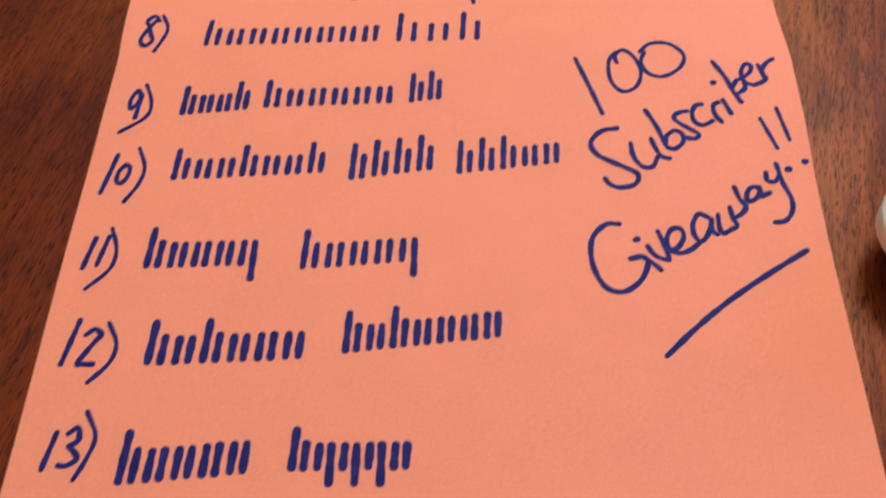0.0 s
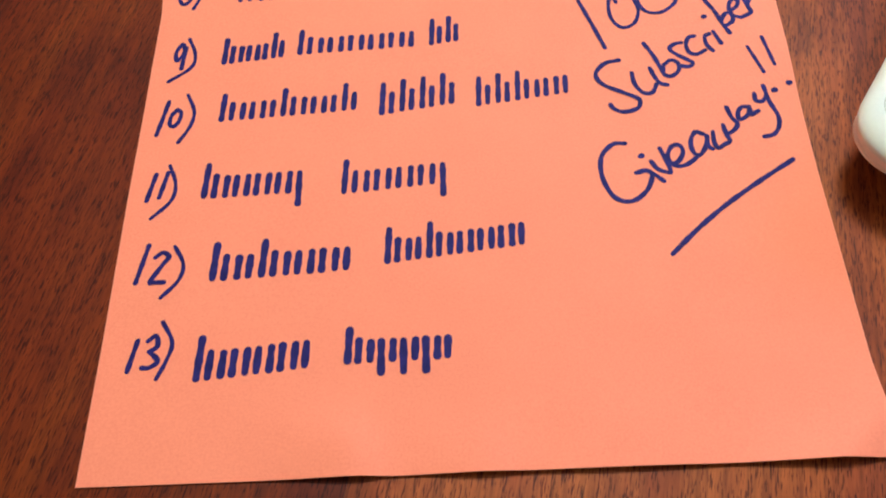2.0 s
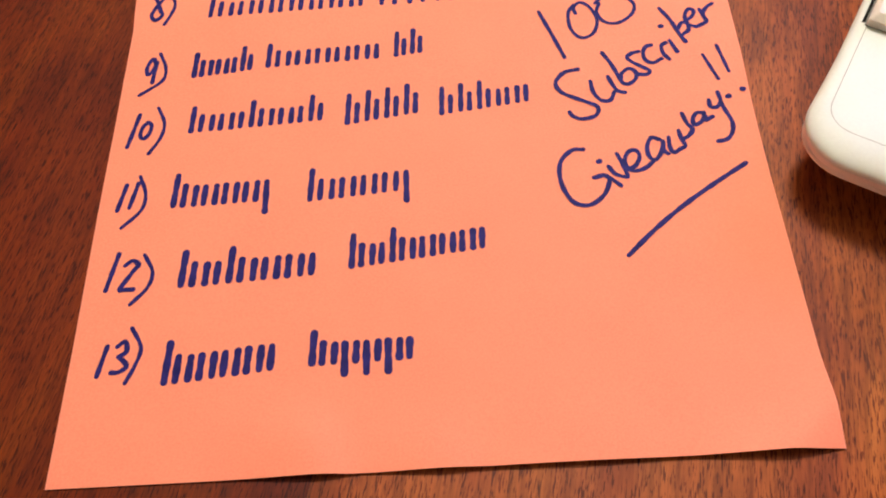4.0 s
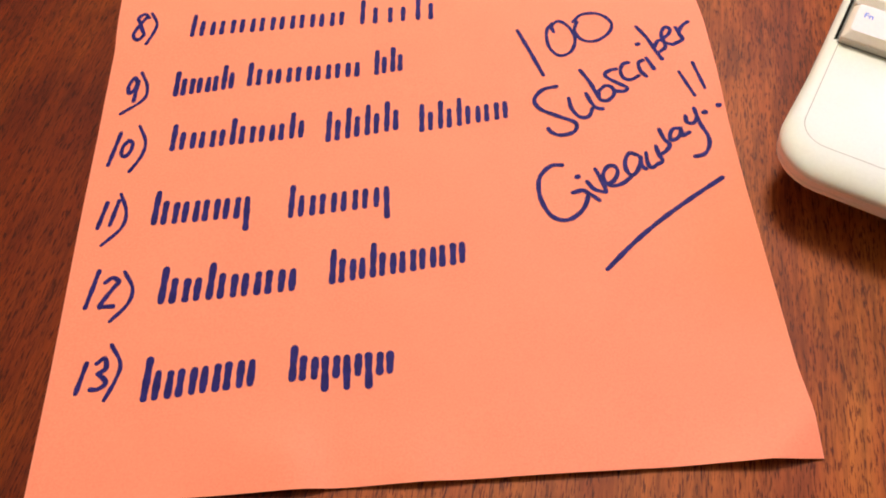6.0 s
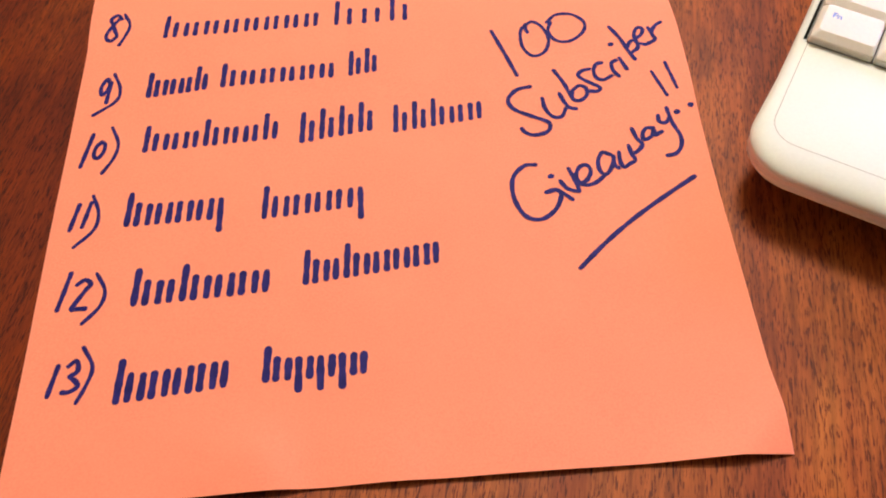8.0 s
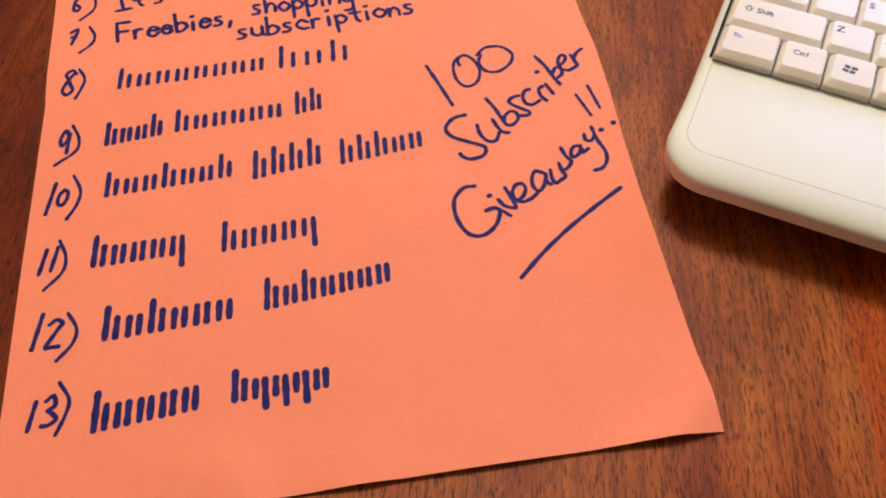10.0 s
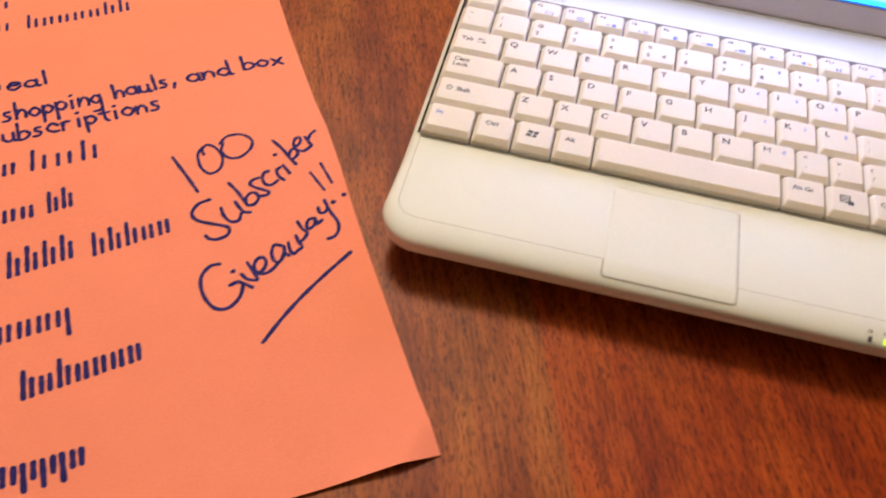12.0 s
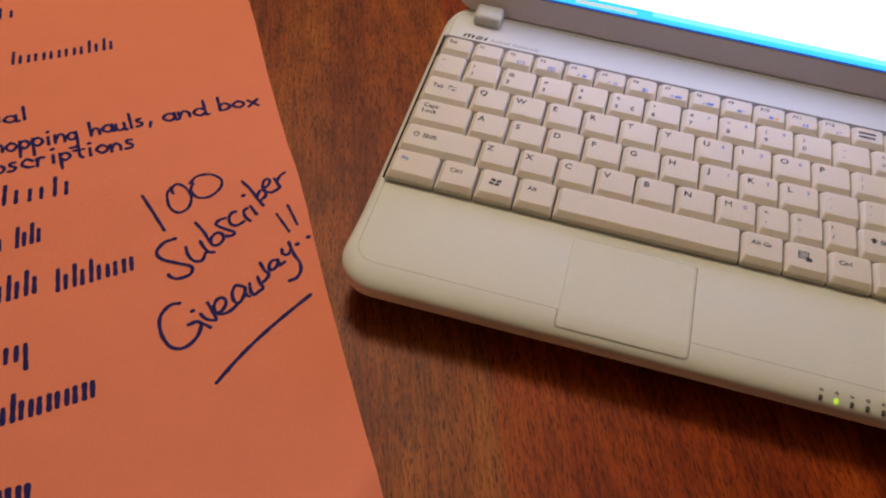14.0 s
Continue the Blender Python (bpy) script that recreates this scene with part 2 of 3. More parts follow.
def build_sheet():
    nx, ny, thick = 72, 118, 0.0002
    bm = bmesh.new()
    top, low = [], []
    for j in range(ny + 1):
        y = LONG * j / ny
        l, r = float(np.interp(y, EDGE_Y, EDGE_L)), float(np.interp(y, EDGE_Y, EDGE_R))
        a, b = [], []
        for i in range(nx + 1):
            x = l + (r - l) * i / nx
            h = sheet_height(x, y)
            a.append(bm.verts.new((x, y, h)))
            b.append(bm.verts.new((x, y, h - thick)))
        top.append(a)
        low.append(b)
    for j in range(ny):
        for i in range(nx):
            bm.faces.new((top[j][i], top[j][i + 1], top[j + 1][i + 1], top[j + 1][i]))
            bm.faces.new((low[j][i], low[j + 1][i], low[j + 1][i + 1], low[j][i + 1]))
    rim = [top[0][i] for i in range(nx)] + [top[j][nx] for j in range(ny)] + [top[ny][nx - i] for i in range(nx)] + [top[ny - j][0] for j in range(ny)]
    k = len(rim)
    upper = [bm.verts.new(v.co) for v in rim]
    lower = [bm.verts.new(v.co - Vector((0, 0, thick))) for v in rim]
    for i in range(k):
        bm.faces.new((lower[i], lower[(i + 1) % k], upper[(i + 1) % k], upper[i]))
    ob = part("sheet", bm, PAPER, sheet, smooth=True)
    for p in ob.data.polygons:
        p.use_smooth = p.normal.z > 0.5


build_sheet()

# ---- handwriting: pen strokes that lie on the sheet ----
strokes_made = [0]


def curve_through(pts, step=0.0006):
    """Points along a smooth line through pts."""
    if len(pts) == 2:
        pts = [pts[0], ((pts[0][0] + pts[1][0]) / 2, (pts[0][1] + pts[1][1]) / 2), pts[1]]
    p = [Vector(q) for q in pts]
    p = [2 * p[0] - p[1]] + p + [2 * p[-1] - p[-2]]
    out = []
    for a, b, c, d in zip(p, p[1:], p[2:], p[3:]):
        n = max(2, min(14, int((c - b).length / step)))
        for i in range(n):
            t = i / n
            out.append(0.5 * (2 * b + (c - a) * t + (2 * a - 5 * b + 4 * c - d) * t * t + (3 * b - a - 3 * c + d) * t ** 3))
    out.append(p[-2])
    return out


def pen(bm, pts, width):
    """One marker stroke in millimetres on the sheet: a ribbon with round ends, of slightly uneven width."""
    strokes_made[0] += 1
    lift = 0.00012 + 0.000006 * (strokes_made[0] % 9)
    line = curve_through([(x * MM, y * MM) for x, y in pts])
    n, phase = len(line), strokes_made[0] * 1.7
    left, right = [], []

    def at(q):
        return bm.verts.new((q.x, q.y, sheet_height(q.x, q.y) + lift))

    for i, q in enumerate(line):
        d = (line[min(i + 1, n - 1)] - line[max(i - 1, 0)])
        d = d.normalized() if d.length > 1e-9 else Vector((1, 0))
        side = Vector((-d.y, d.x)) * (width * MM / 2) * (1 + 0.10 * math.sin(phase + i * 0.55) + 0.05 * math.sin(phase * 3 + i * 1.3))
        left.append(at(q + side))
        right.append(at(q - side))
        if i in (0, n - 1):
            sgn = -1 if i == 0 else 1
            fan = [at(q + side * math.cos(a) + d * sgn * side.length * math.sin(a)) for a in (radians(x) for x in (36, 72, 108, 144))]
            loop = [left[-1]] + fan + [right[-1]]
            bm.faces.new(loop if sgn < 0 else loop[::-1])
    for i in range(n - 1):
        bm.faces.new((left[i], right[i], right[i + 1], left[i + 1]))


def dot(bm, x, y, width):
    pen(bm, [(x - 0.25, y - 0.1), (x + 0.25, y + 0.1)], width)


# letter shapes: strokes of points on a grid, each point two digits (across, up); line at 3, small letters to 6, capitals to 9
GLYPH = {
    "1": "49 33", "2": "28 49 68 57 23 33 63", "3": "28 49 57 36 / 36 55 64 43 23", "4": "39 25 75 / 58 53", "5": "69 29 26 56 64 43 23",
    "6": "59 27 24 43 64 55 26", "7": "28 69 43 / 36 66", "8": "68 49 28 37 55 64 43 24 36 58 68", "9": "67 49 27 35 56 68 / 68 63", "0": "49 27 24 43 65 68 49",
    "S": "78 59 28 27 56 65 53 23 13", "G": "79 49 17 14 43 73 75 / 55 75 84", "D": "29 23 / 19 59 77 75 53 23", "I": "19 79 / 49 43 / 13 73", "F": "29 23 / 29 79 / 26 66",
    "a": "65 46 25 24 43 64 / 66 63 73", "b": "29 23 / 25 46 65 64 43 23", "c": "65 46 25 24 43 63", "d": "65 46 25 24 43 64 / 69 64 63 73", "e": "25 65 56 36 24 43 64",
    "g": "65 46 25 24 43 64 / 66 61 40 20", "h": "29 23 / 24 46 65 63", "i": "36 33 / 38 38", "l": "39 33", "n": "26 23 / 24 46 65 63", "o": "46 25 24 43 64 65 46",
    "p": "26 20 / 25 46 65 64 43 24", "r": "26 23 / 24 36 56", "s": "56 36 35 54 43 23", "t": "48 44 53 / 26 66", "u": "26 24 43 64 / 66 63 73", "v": "26 43 66",
    "w": "16 33 45 53 76", "x": "26 63 / 66 23", "y": "26 44 55 / 66 61 40 20", "'": "39 37", ",": "34 22", "!": "49 45 / 43 43", ")": "29 57 54 22",
}
ADVANCE = {"i": 4.0, "l": 3.4, "1": 4.0, "'": 3.0, ",": 3.2, " ": 4.6, "w": 7.6, "t": 5.4, "r": 5.4, ")": 5.0, "D": 8.0, "G": 8.2, "S": 7.4, "F": 7.0, "I": 7.4}


def glyph(bm, ch, x, y, cap, turn=0.0, wide=1.0, width=1.9, lean=0.0):
    """A letter whose line begins at (x, y), with capitals cap millimetres high, turned by some degrees."""
    u = cap / 6
    c, s = math.cos(radians(turn)), math.sin(radians(turn))
    for one in GLYPH[ch].split("/"):
        pts = []
        for token in one.split():
            gx, gy = (int(token[0]) - 2) * u * wide, (int(token[1]) - 3) * u
            gx += lean * gy
            pts.append((x + gx * c - gy * s, y + gx * s + gy * c))
        if len(pts) == 2 and pts[0] == pts[1]:
            dot(bm, *pts[0], width * 1.15)
        else:
            pen(bm, pts, width)


def word_of(name, label):
    ob = new(name)
    ob.parent = sheet
    ob.empty_display_size = 0.01
    return tagged(ob, label=label)


def inked(name, parent, draw, *args):
    """One letter or bar as a mesh of its own under its word."""
    bm = bmesh.new()
    draw(bm, *args)
    return part(name, bm, INK, parent)


def written(text, x0, y0, x1, y1, cap, width=1.7):
    """A word that fills the line from (x0, y0) to (x1, y1)."""
    turn = math.degrees(math.atan2(y1 - y0, x1 - x0))
    total = sum(ADVANCE.get(ch, 5.8) for ch in text)
    word = word_of("handwritten_word", "dark blue marker handwriting")
    done = 0.0
    wide = math.hypot(x1 - x0, y1 - y0) / (total * cap / 6)
    for i, ch in enumerate(text):
        k = done / total
        inked("letter", word, glyph, ch, x0 + (x1 - x0) * k, y0 + (y1 - y0) * k + 0.25 * math.sin(i * 2.1), cap * (1 + 0.05 * math.sin(i * 3.3 + x0)), turn + 1.5 * math.sin(i * 1.9), wide, width)
        done += ADVANCE.get(ch, 5.8)


def barred(shape, x0, y0, x1, y1, cap, width=1.9):
    """A word kept unreadable: upright bars of the word's length and height. T is tall, x small, g hangs below the line."""
    word = word_of("name_bars", "dark blue bars of marker ink")
    n = len(shape)
    for i, ch in enumerate(shape):
        for side in (0.24, 0.70):
            k = (i + side) / n
            x, y = x0 + (x1 - x0) * k, y0 + (y1 - y0) * k
            top = {"T": cap, "x": cap * 0.56, "g": cap * 0.56}[ch] * (1.0 if side < 0.5 or ch != "T" else 0.62)
            low = -cap * 0.42 if ch == "g" and side > 0.5 else 0.0
            inked("bar", word, pen, [(x - low * 0.05, y + low), (x + top * 0.05, y + top)], width)


def numbered(digits, top, low, bulge):
    """A list number: its digits, each with its place and height, and the round bracket from top to low."""
    word = word_of("list_number", "dark blue marker numeral with a bracket")
    for ch, x, y, cap in digits:
        inked("digit", word, glyph, ch, x, y, cap, 0, 0.42 if ch in "6789" else 0.62, 1.5, 0.08)
    (x0, y0), (x1, y1) = top, low
    inked("bracket", word, pen, [(x0, y0), (x0 + bulge, y0 + (y1 - y0) * 0.36), (x0 + bulge * 0.72, y0 + (y1 - y0) * 0.68), (x1, y1)], 1.25)


numbered([("1", 7.8, 32.2, 9.4), ("3", 12.8, 33.2, 9.8)], (17.0, 47.2), (17.2, 29.6), 3.4)
numbered([("1", 5.8, 60.4, 12.8), ("2", 11.2, 60.4, 10.2)], (17.4, 72.6), (15.2, 55.2), 3.2)
numbered([("1", 5.4, 89.4, 10.0), ("1", 9.2, 90.4, 9.6)], (12.2, 102.8), (8.6, 82.8), 2.6)
numbered([("1", 4.6, 115.2, 14.0), ("0", 9.8, 118.6, 7.0)], (14.7, 131.8), (13.6, 112.0), 2.8)
numbered([("9", 8.0, 143.4, 11.0)], (12.6, 156.6), (7.2, 137.8), 2.6)
numbered([("8", 7.0, 173.0, 14.0)], (12.6, 187.4), (12.4, 170.8), 2.6)
numbered([("7", 6.8, 203.2, 9.0)], (14.4, 213.6), (11.8, 197.4), 2.6)
numbered([("6", 6.8, 224.6, 9.4)], (13.2, 236.4), (10.2, 218.4), 2.6)

barred("Txxxx", 26.8, 29.2, 60.5, 32.4, 12.2, 2.2)
barred("Tgggx", 69.0, 33.0, 100.5, 33.6, 9.5, 2.2)
barred("TxTxxx", 28.0, 61.0, 71.5, 63.2, 11.5, 2.2)
barred("TxTxxxx", 80.2, 64.6, 124.0, 69.8, 11.0, 2.0)
barred("Txxxg", 22.6, 90.4, 55.5, 91.8, 12.0, 2.0)
barred("Txxxg", 66.4, 90.2, 101.0, 93.2, 11.5, 1.9)
barred("TxxTxxT", 25.2, 120.8, 72.4, 123.8, 10.0, 1.9)
barred("TTTT", 78.2, 121.0, 105.0, 125.2, 12.0, 1.9)
barred("TTTxx", 110.4, 123.2, 143.2, 127.8, 11.0, 1.8)
barred("TxxT", 24.2, 145.2, 46.6, 147.8, 10.0, 1.9)
barred("Txxxxx", 49.8, 148.4, 92.0, 150.6, 9.6, 1.9)
barred("TT", 95.6, 150.6, 107.2, 152.4, 10.5, 1.8)
barred("Txxxxxxx", 27.2, 174.0, 86.5, 176.4, 10.5, 1.8)
barred("TxT", 89.6, 176.2, 121.0, 177.2, 11.8, 1.8)

written("Freebies,", 26.6, 202.4, 75.0, 206.8, 11.0, 1.7)
written("shopping", 81.8, 211.0, 126.0, 213.0, 11.5, 1.6)
written("hauls,", 130.6, 214.0, 160.4, 216.6, 10.5, 1.6)
written("and", 164.6, 216.6, 186.4, 218.0, 10.5, 1.6)
written("box", 191.4, 219.2, 212.4, 219.4, 10.0, 1.6)
written("subscriptions", 75.4, 196.2, 151.4, 201.6, 11.0, 1.6)
written("It's", 25.8, 222.4, 46.6, 226.4, 9.5, 1.6)
written("a", 55.0, 226.6, 64.5, 227.4, 11.5, 1.6)
written("Deal", 74.8, 230.6, 104.4, 233.4, 9.6, 1.6)
barred("Txxxxx", 27.0, 246.0, 66.0, 251.0, 9.5, 1.6)
barred("T", 72.8, 253.0, 82.4, 255.4, 9.5, 1.6)
barred("Txxxxxx", 27.0, 272.0, 89.0, 278.2, 8.5, 1.6)
barred("TxxxxTT", 94.6, 277.4, 146.4, 280.6, 9.5, 1.6)
barred("Txxxxxx", 27.0, 291.0, 89.4, 296.8, 8.0, 1.6)
barred("TxxxxT", 27.0, 312.0, 99.5, 319.4, 8.5, 1.6)


def pens(word, width, *lines):
    """One letter of several pen strokes."""
    bm = bmesh.new()
    for one in lines:
        pen(bm, one, width)
    part("letter", bm, INK, word)


word = word_of("handwritten_word", "dark blue marker handwriting")
inked("digit", word, pen, [(149.5, 168.0), (153.2, 156.5), (156.5, 145.5)], 1.5)
inked("digit", word, pen, [(162.6, 170.6), (160.2, 166.5), (160.2, 159.0), (163.4, 154.4), (168.0, 156.2), (170.2, 162.5), (168.4, 168.8), (165.0, 171.6), (162.4, 169.0), (162.8, 166.2)], 1.35)
inked("digit", word, pen, [(172.0, 170.6), (170.6, 166.4), (172.6, 161.6), (177.6, 160.6), (183.0, 164.4), (184.6, 169.6), (180.6, 174.2), (174.4, 174.4), (170.6, 170.8)], 1.35)

word = word_of("handwritten_word", "dark blue marker handwriting")
inked("letter", word, pen, [(160.4, 139.8), (155.4, 138.6), (152.0, 134.2), (153.8, 129.8), (159.6, 126.2), (165.0, 122.8), (164.0, 119.0), (159.2, 117.8), (156.2, 119.4), (155.4, 121.0)], 1.6)
pens(word, 1.55, [(164.1, 134.1), (164.5, 129.3), (166.7, 125.5), (169.8, 125.3), (171.7, 128.8)], [(170.4, 135.8), (171.6, 131.7), (173.1, 129.0), (175.2, 128.3)])
pens(word, 1.55, [(169.9, 146.7), (172.5, 140.8), (174.5, 133.9)], [(175.3, 136.8), (177.9, 138.8), (180.1, 137.5), (180.0, 134.3), (177.2, 131.9), (174.9, 132.8), (175.0, 135.7)])
pens(word, 1.55, [(182.8, 146.4), (180.2, 145.8), (178.3, 143.9), (179.9, 141.6), (183.4, 138.9), (185.3, 137.2), (183.8, 135.7), (180.3, 136.2)])
pens(word, 1.55, [(187.7, 149.1), (185.6, 148.5), (184.2, 145.5), (184.7, 142.1), (187.1, 140.9), (190.3, 142.6)])
pens(word, 1.55, [(193.0, 149.9), (191.2, 148.6), (191.3, 145.0), (193.0, 142.1)])
pens(word, 1.55, [(194.5, 150.9), (196.3, 145.5)])
pens(word, 1.55, [(193.5, 166.7), (196.5, 160.6), (198.4, 154.4), (200.1, 150.0)], [(198.3, 156.1), (200.4, 159.2), (202.3, 158.4), (202.2, 155.5), (199.7, 153.4)])
pens(word, 1.55, [(202.3, 160.2), (204.7, 162.1), (205.7, 164.7), (204.0, 165.7), (202.1, 162.6), (202.5, 158.4), (205.4, 156.8)])
pens(word, 1.55, [(207.9, 165.4), (209.2, 160.3)], [(205.4, 156.8), (209.5, 159.4), (208.7, 162.7), (210.6, 166.1), (213.2, 168.0)])
inked("dot", word, dot, 192.6, 157.9, 1.8)

word = word_of("handwritten_word", "dark blue marker handwriting")
inked("letter", word, pen, [(157.9, 105.0), (154.0, 104.8), (149.8, 100.0), (149.2, 92.0), (152.0, 84.6), (157.0, 82.8), (162.2, 86.4), (164.8, 92.0), (163.6, 94.2), (160.0, 93.4)], 1.6)
inked("dot", word, dot, 162.4, 99.8, 1.9)
pens(word, 1.55, [(165.3, 97.6), (166.9, 94.7), (169.2, 93.4), (170.8, 93.1)])
pens(word, 1.55, [(163.7, 94.0), (166.2, 92.0), (168.2, 89.9)])
pens(word, 1.55, [(168.7, 102.6), (170.1, 98.0), (171.0, 93.6)])
pens(word, 1.55, [(171.1, 96.3), (173.9, 97.3), (176.0, 100.9), (175.1, 103.6), (172.6, 103.1), (170.9, 99.8), (171.5, 96.5), (174.1, 95.4), (177.5, 96.6), (181.0, 99.6)])
pens(word, 1.55, [(183.6, 107.6), (181.1, 108.5), (179.1, 105.0), (179.2, 100.9), (181.0, 99.4), (183.5, 102.6), (184.8, 106.6)], [(184.6, 106.8), (184.5, 103.0), (185.6, 101.7)])
pens(word, 1.55, [(186.8, 108.4), (186.6, 104.3), (187.5, 102.0), (189.7, 103.3)], [(190.6, 111.0), (191.0, 107.3), (191.8, 104.6), (189.7, 103.3)], [(193.0, 117.9), (194.0, 113.8), (195.4, 111.2), (193.6, 108.6), (191.4, 107.3)])
pens(word, 1.55, [(200.3, 117.9), (198.0, 118.0), (196.3, 115.6), (196.4, 113.1), (198.7, 114.0), (200.6, 116.6)], [(200.5, 118.1), (200.2, 114.9), (203.2, 116.2)])
pens(word, 1.55, [(203.2, 123.3), (203.2, 120.5), (205.4, 120.1), (207.1, 122.5)], [(206.8, 126.4), (207.6, 119.9), (209.2, 114.2), (208.6, 109.8), (206.2, 106.6), (203.0, 105.8)])

for a, b, d in (((204.9, 143.5), (208.2, 132.2), (210.1, 124.5)), ((210.6, 147.6), (212.5, 135.3), (215.8, 127.4))):
    word = word_of("exclamation_mark", "dark blue marker stroke and dot")
    inked("stroke", word, pen, [a, b], 1.3)
    inked("dot", word, dot, *d, 2.0)
bm = bmesh.new()
pen(bm, [(166.6, 63.6), (176.0, 72.4), (186.4, 80.8), (198.0, 88.8), (210.0, 96.4)], 1.6)
part("underline", bm, INK, sheet, "dark blue marker line")

# ---- the netbook: across u, back v, up w, from the Z key's print ----
YAW, TILT_UP = -32.43, 1.47
NOTEBOOK = Matrix.Translation((0.30060, 0.13597, 0.02849)) @ pose(0, 0, 0, 0, 0, YAW) @ pose(0, 0, 0, TILT_UP, 0, 0)
netbook = thing("netbook", NOTEBOOK, "small cream-white netbook, open and switched on, standing on the table", "laptop")
DECK = -4.5
UR = 216.8


def rings_of(rows, n=8):
    """Outlines of the shell; its left side draws in a little behind the rounded front corner."""
    out = []
    for l, f, b, r, w in rows:
        ring = ring_points(l, f, UR - (l + 42.8), b, r, w, n)
        side = 2 * (n + 1)
        ring = ring[:side] + [(l, v, w) for v in (20.0, -30.0, -45.0, -55.0)] + ring[side:]
        out.append([((x + ((1.35 + 0.5 * max(0.0, -8.3 - w)) / (1 + math.exp(-(y + 57.0) / 5.0)) if x < 0 else 0.0)) * MM, y * MM, z * MM) for x, y, z in ring])
    return out


# left, front, back, corner radius, height
bm = bmesh.new()
loft(bm, rings_of([(-44.7, -85.0, 103.4, 16.6, -9.1), (-45.1, -85.4, 103.7, 17.0, -8.8), (-45.2, -85.5, 103.8, 17.1, -8.3), (-45.1, -85.3, 103.8, 16.9, -7.6), (-44.8, -84.8, 103.8, 16.4, -6.9), (-44.3, -83.6, 103.8, 15.6, -6.15),
                   (-43.7, -81.9, 103.8, 14.6, -5.5), (-42.8, -79.4, 103.8, 13.2, -4.95), (-41.8, -76.9, 103.7, 11.4, -4.62), (-40.8, -74.8, 103.6, 9.8, DECK)]))
part("palm_rest_shell", bm, SHELL, netbook, "cream-white plastic deck", smooth=True)
bm = bmesh.new()
loft(bm, rings_of([(-44.5, -84.9, 102.8, 16.4, -11.2), (-44.9, -85.3, 103.2, 16.9, -10.9), (-44.7, -85.1, 103.2, 16.9, -9.3), (-44.3, -84.7, 103.0, 16.6, -9.15)]))
part("shell_band", bm, LOWER, netbook, "narrow white band round the shell, table bounce light in its colour")
bm = bmesh.new()
loft(bm, rings_of([(-30.0, -70.0, 88.0, 9.0, -22.0), (-34.0, -74.0, 93.0, 10.0, -20.8), (-38.6, -78.6, 97.0, 12.0, -17.6), (-42.0, -82.0, 99.0, 14.5, -14.8), (-44.1, -84.4, 100.2, 16.0, -13.6), (-44.8, -85.2, 100.4, 16.5, -12.9), (-44.6, -85.0, 100.4, 16.5, -11.45)]))
part("bottom_shell", bm, LOWER, netbook, "cream plastic underside", smooth=True)
for u, v, drop in ((-22, -62, 3.2), (196, -62, 3.2), (-22, 80, 6.8), (196, 80, 6.8)):
    bm = bmesh.new()
    z0 = -22.0 - drop
    loft(bm, [[(x * MM, y * MM, z * MM) for x, y, z in ring_points(u - 6, v - 6, u + 6, v + 6, 5.9, z, 4)] for z in (z0, -21.9)])
    part("rubber_foot", bm, RUBBER_AND_SHADE, netbook, "black rubber foot")

# fine seam round the palm rest
bm = bmesh.new()
ring_strip(bm, [(x * MM, y * MM, z * MM) for x, y, z in ring_points(-39.7, -74.6, 213.6, 99.0, 9.0, DECK + 0.05, 8)],
           [(x * MM, y * MM, z * MM) for x, y, z in ring_points(-39.45, -74.35, 213.3, 98.7, 8.75, DECK + 0.05, 8)])
part("deck_seam", bm, GROOVE, netbook, "thin dark seam")


# touchpad and its button, let into the deck by a fine groove
def plate(name, l, f, r, b, rad, w0, w1, mat, label):
    bm = bmesh.new()
    loft(bm, [[(x * MM, y * MM, z * MM) for x, y, z in ring_points(l, f, r, b, rad, w0, 4)], [(x * MM, y * MM, z * MM) for x, y, z in ring_points(l, f, r, b, rad, w1 - 0.1, 4)],
              [(x * MM, y * MM, z * MM) for x, y, z in ring_points(l + 0.15, f + 0.15, r - 0.15, b - 0.15, rad, w1, 4)]])
    return part(name, bm, mat, netbook, label)


plate("touchpad_groove", 44.65, -76.0, 96.6, -35.5, 1.6, DECK - 0.3, DECK + 0.05, GROOVE, "dark groove round the touchpad")


def raised(name, l, r, profile, rise, mat, label):
    """A plate whose section runs along profile (v, w, how far its ends draw in), standing rise above it, with sloping sides."""
    bm = bmesh.new()
    rows = []
    for v, w, d in profile:
        rows.append([bm.verts.new((u * MM, v * MM, h * MM)) for u, h in ((l + d, w - 0.1), (l + d + 0.12, w + rise * 0.55), (l + d + 0.6, w + rise), (r - d - 1.0, w + rise), (r - d - 0.15, w + rise * 0.45), (r - d, w - 0.1))])
    for a, b in zip(rows, rows[1:]):
        for i in range(5):
            bm.faces.new((a[i], b[i], b[i + 1], a[i + 1]))
    bm.faces.new(rows[0][::-1])
    bm.faces.new(rows[-1])
    return part(name, bm, mat, netbook, label)


raised("touchpad", 44.55, 96.2, [(-36.1, DECK - 0.05, 0.5), (-36.4, DECK + 0.02, 0.12), (-36.9, DECK + 0.04, 0), (-55.0, DECK + 0.04, 0), (-74.6, DECK + 0.04, 0)], 0.42, SHELL, "smooth cream touchpad")
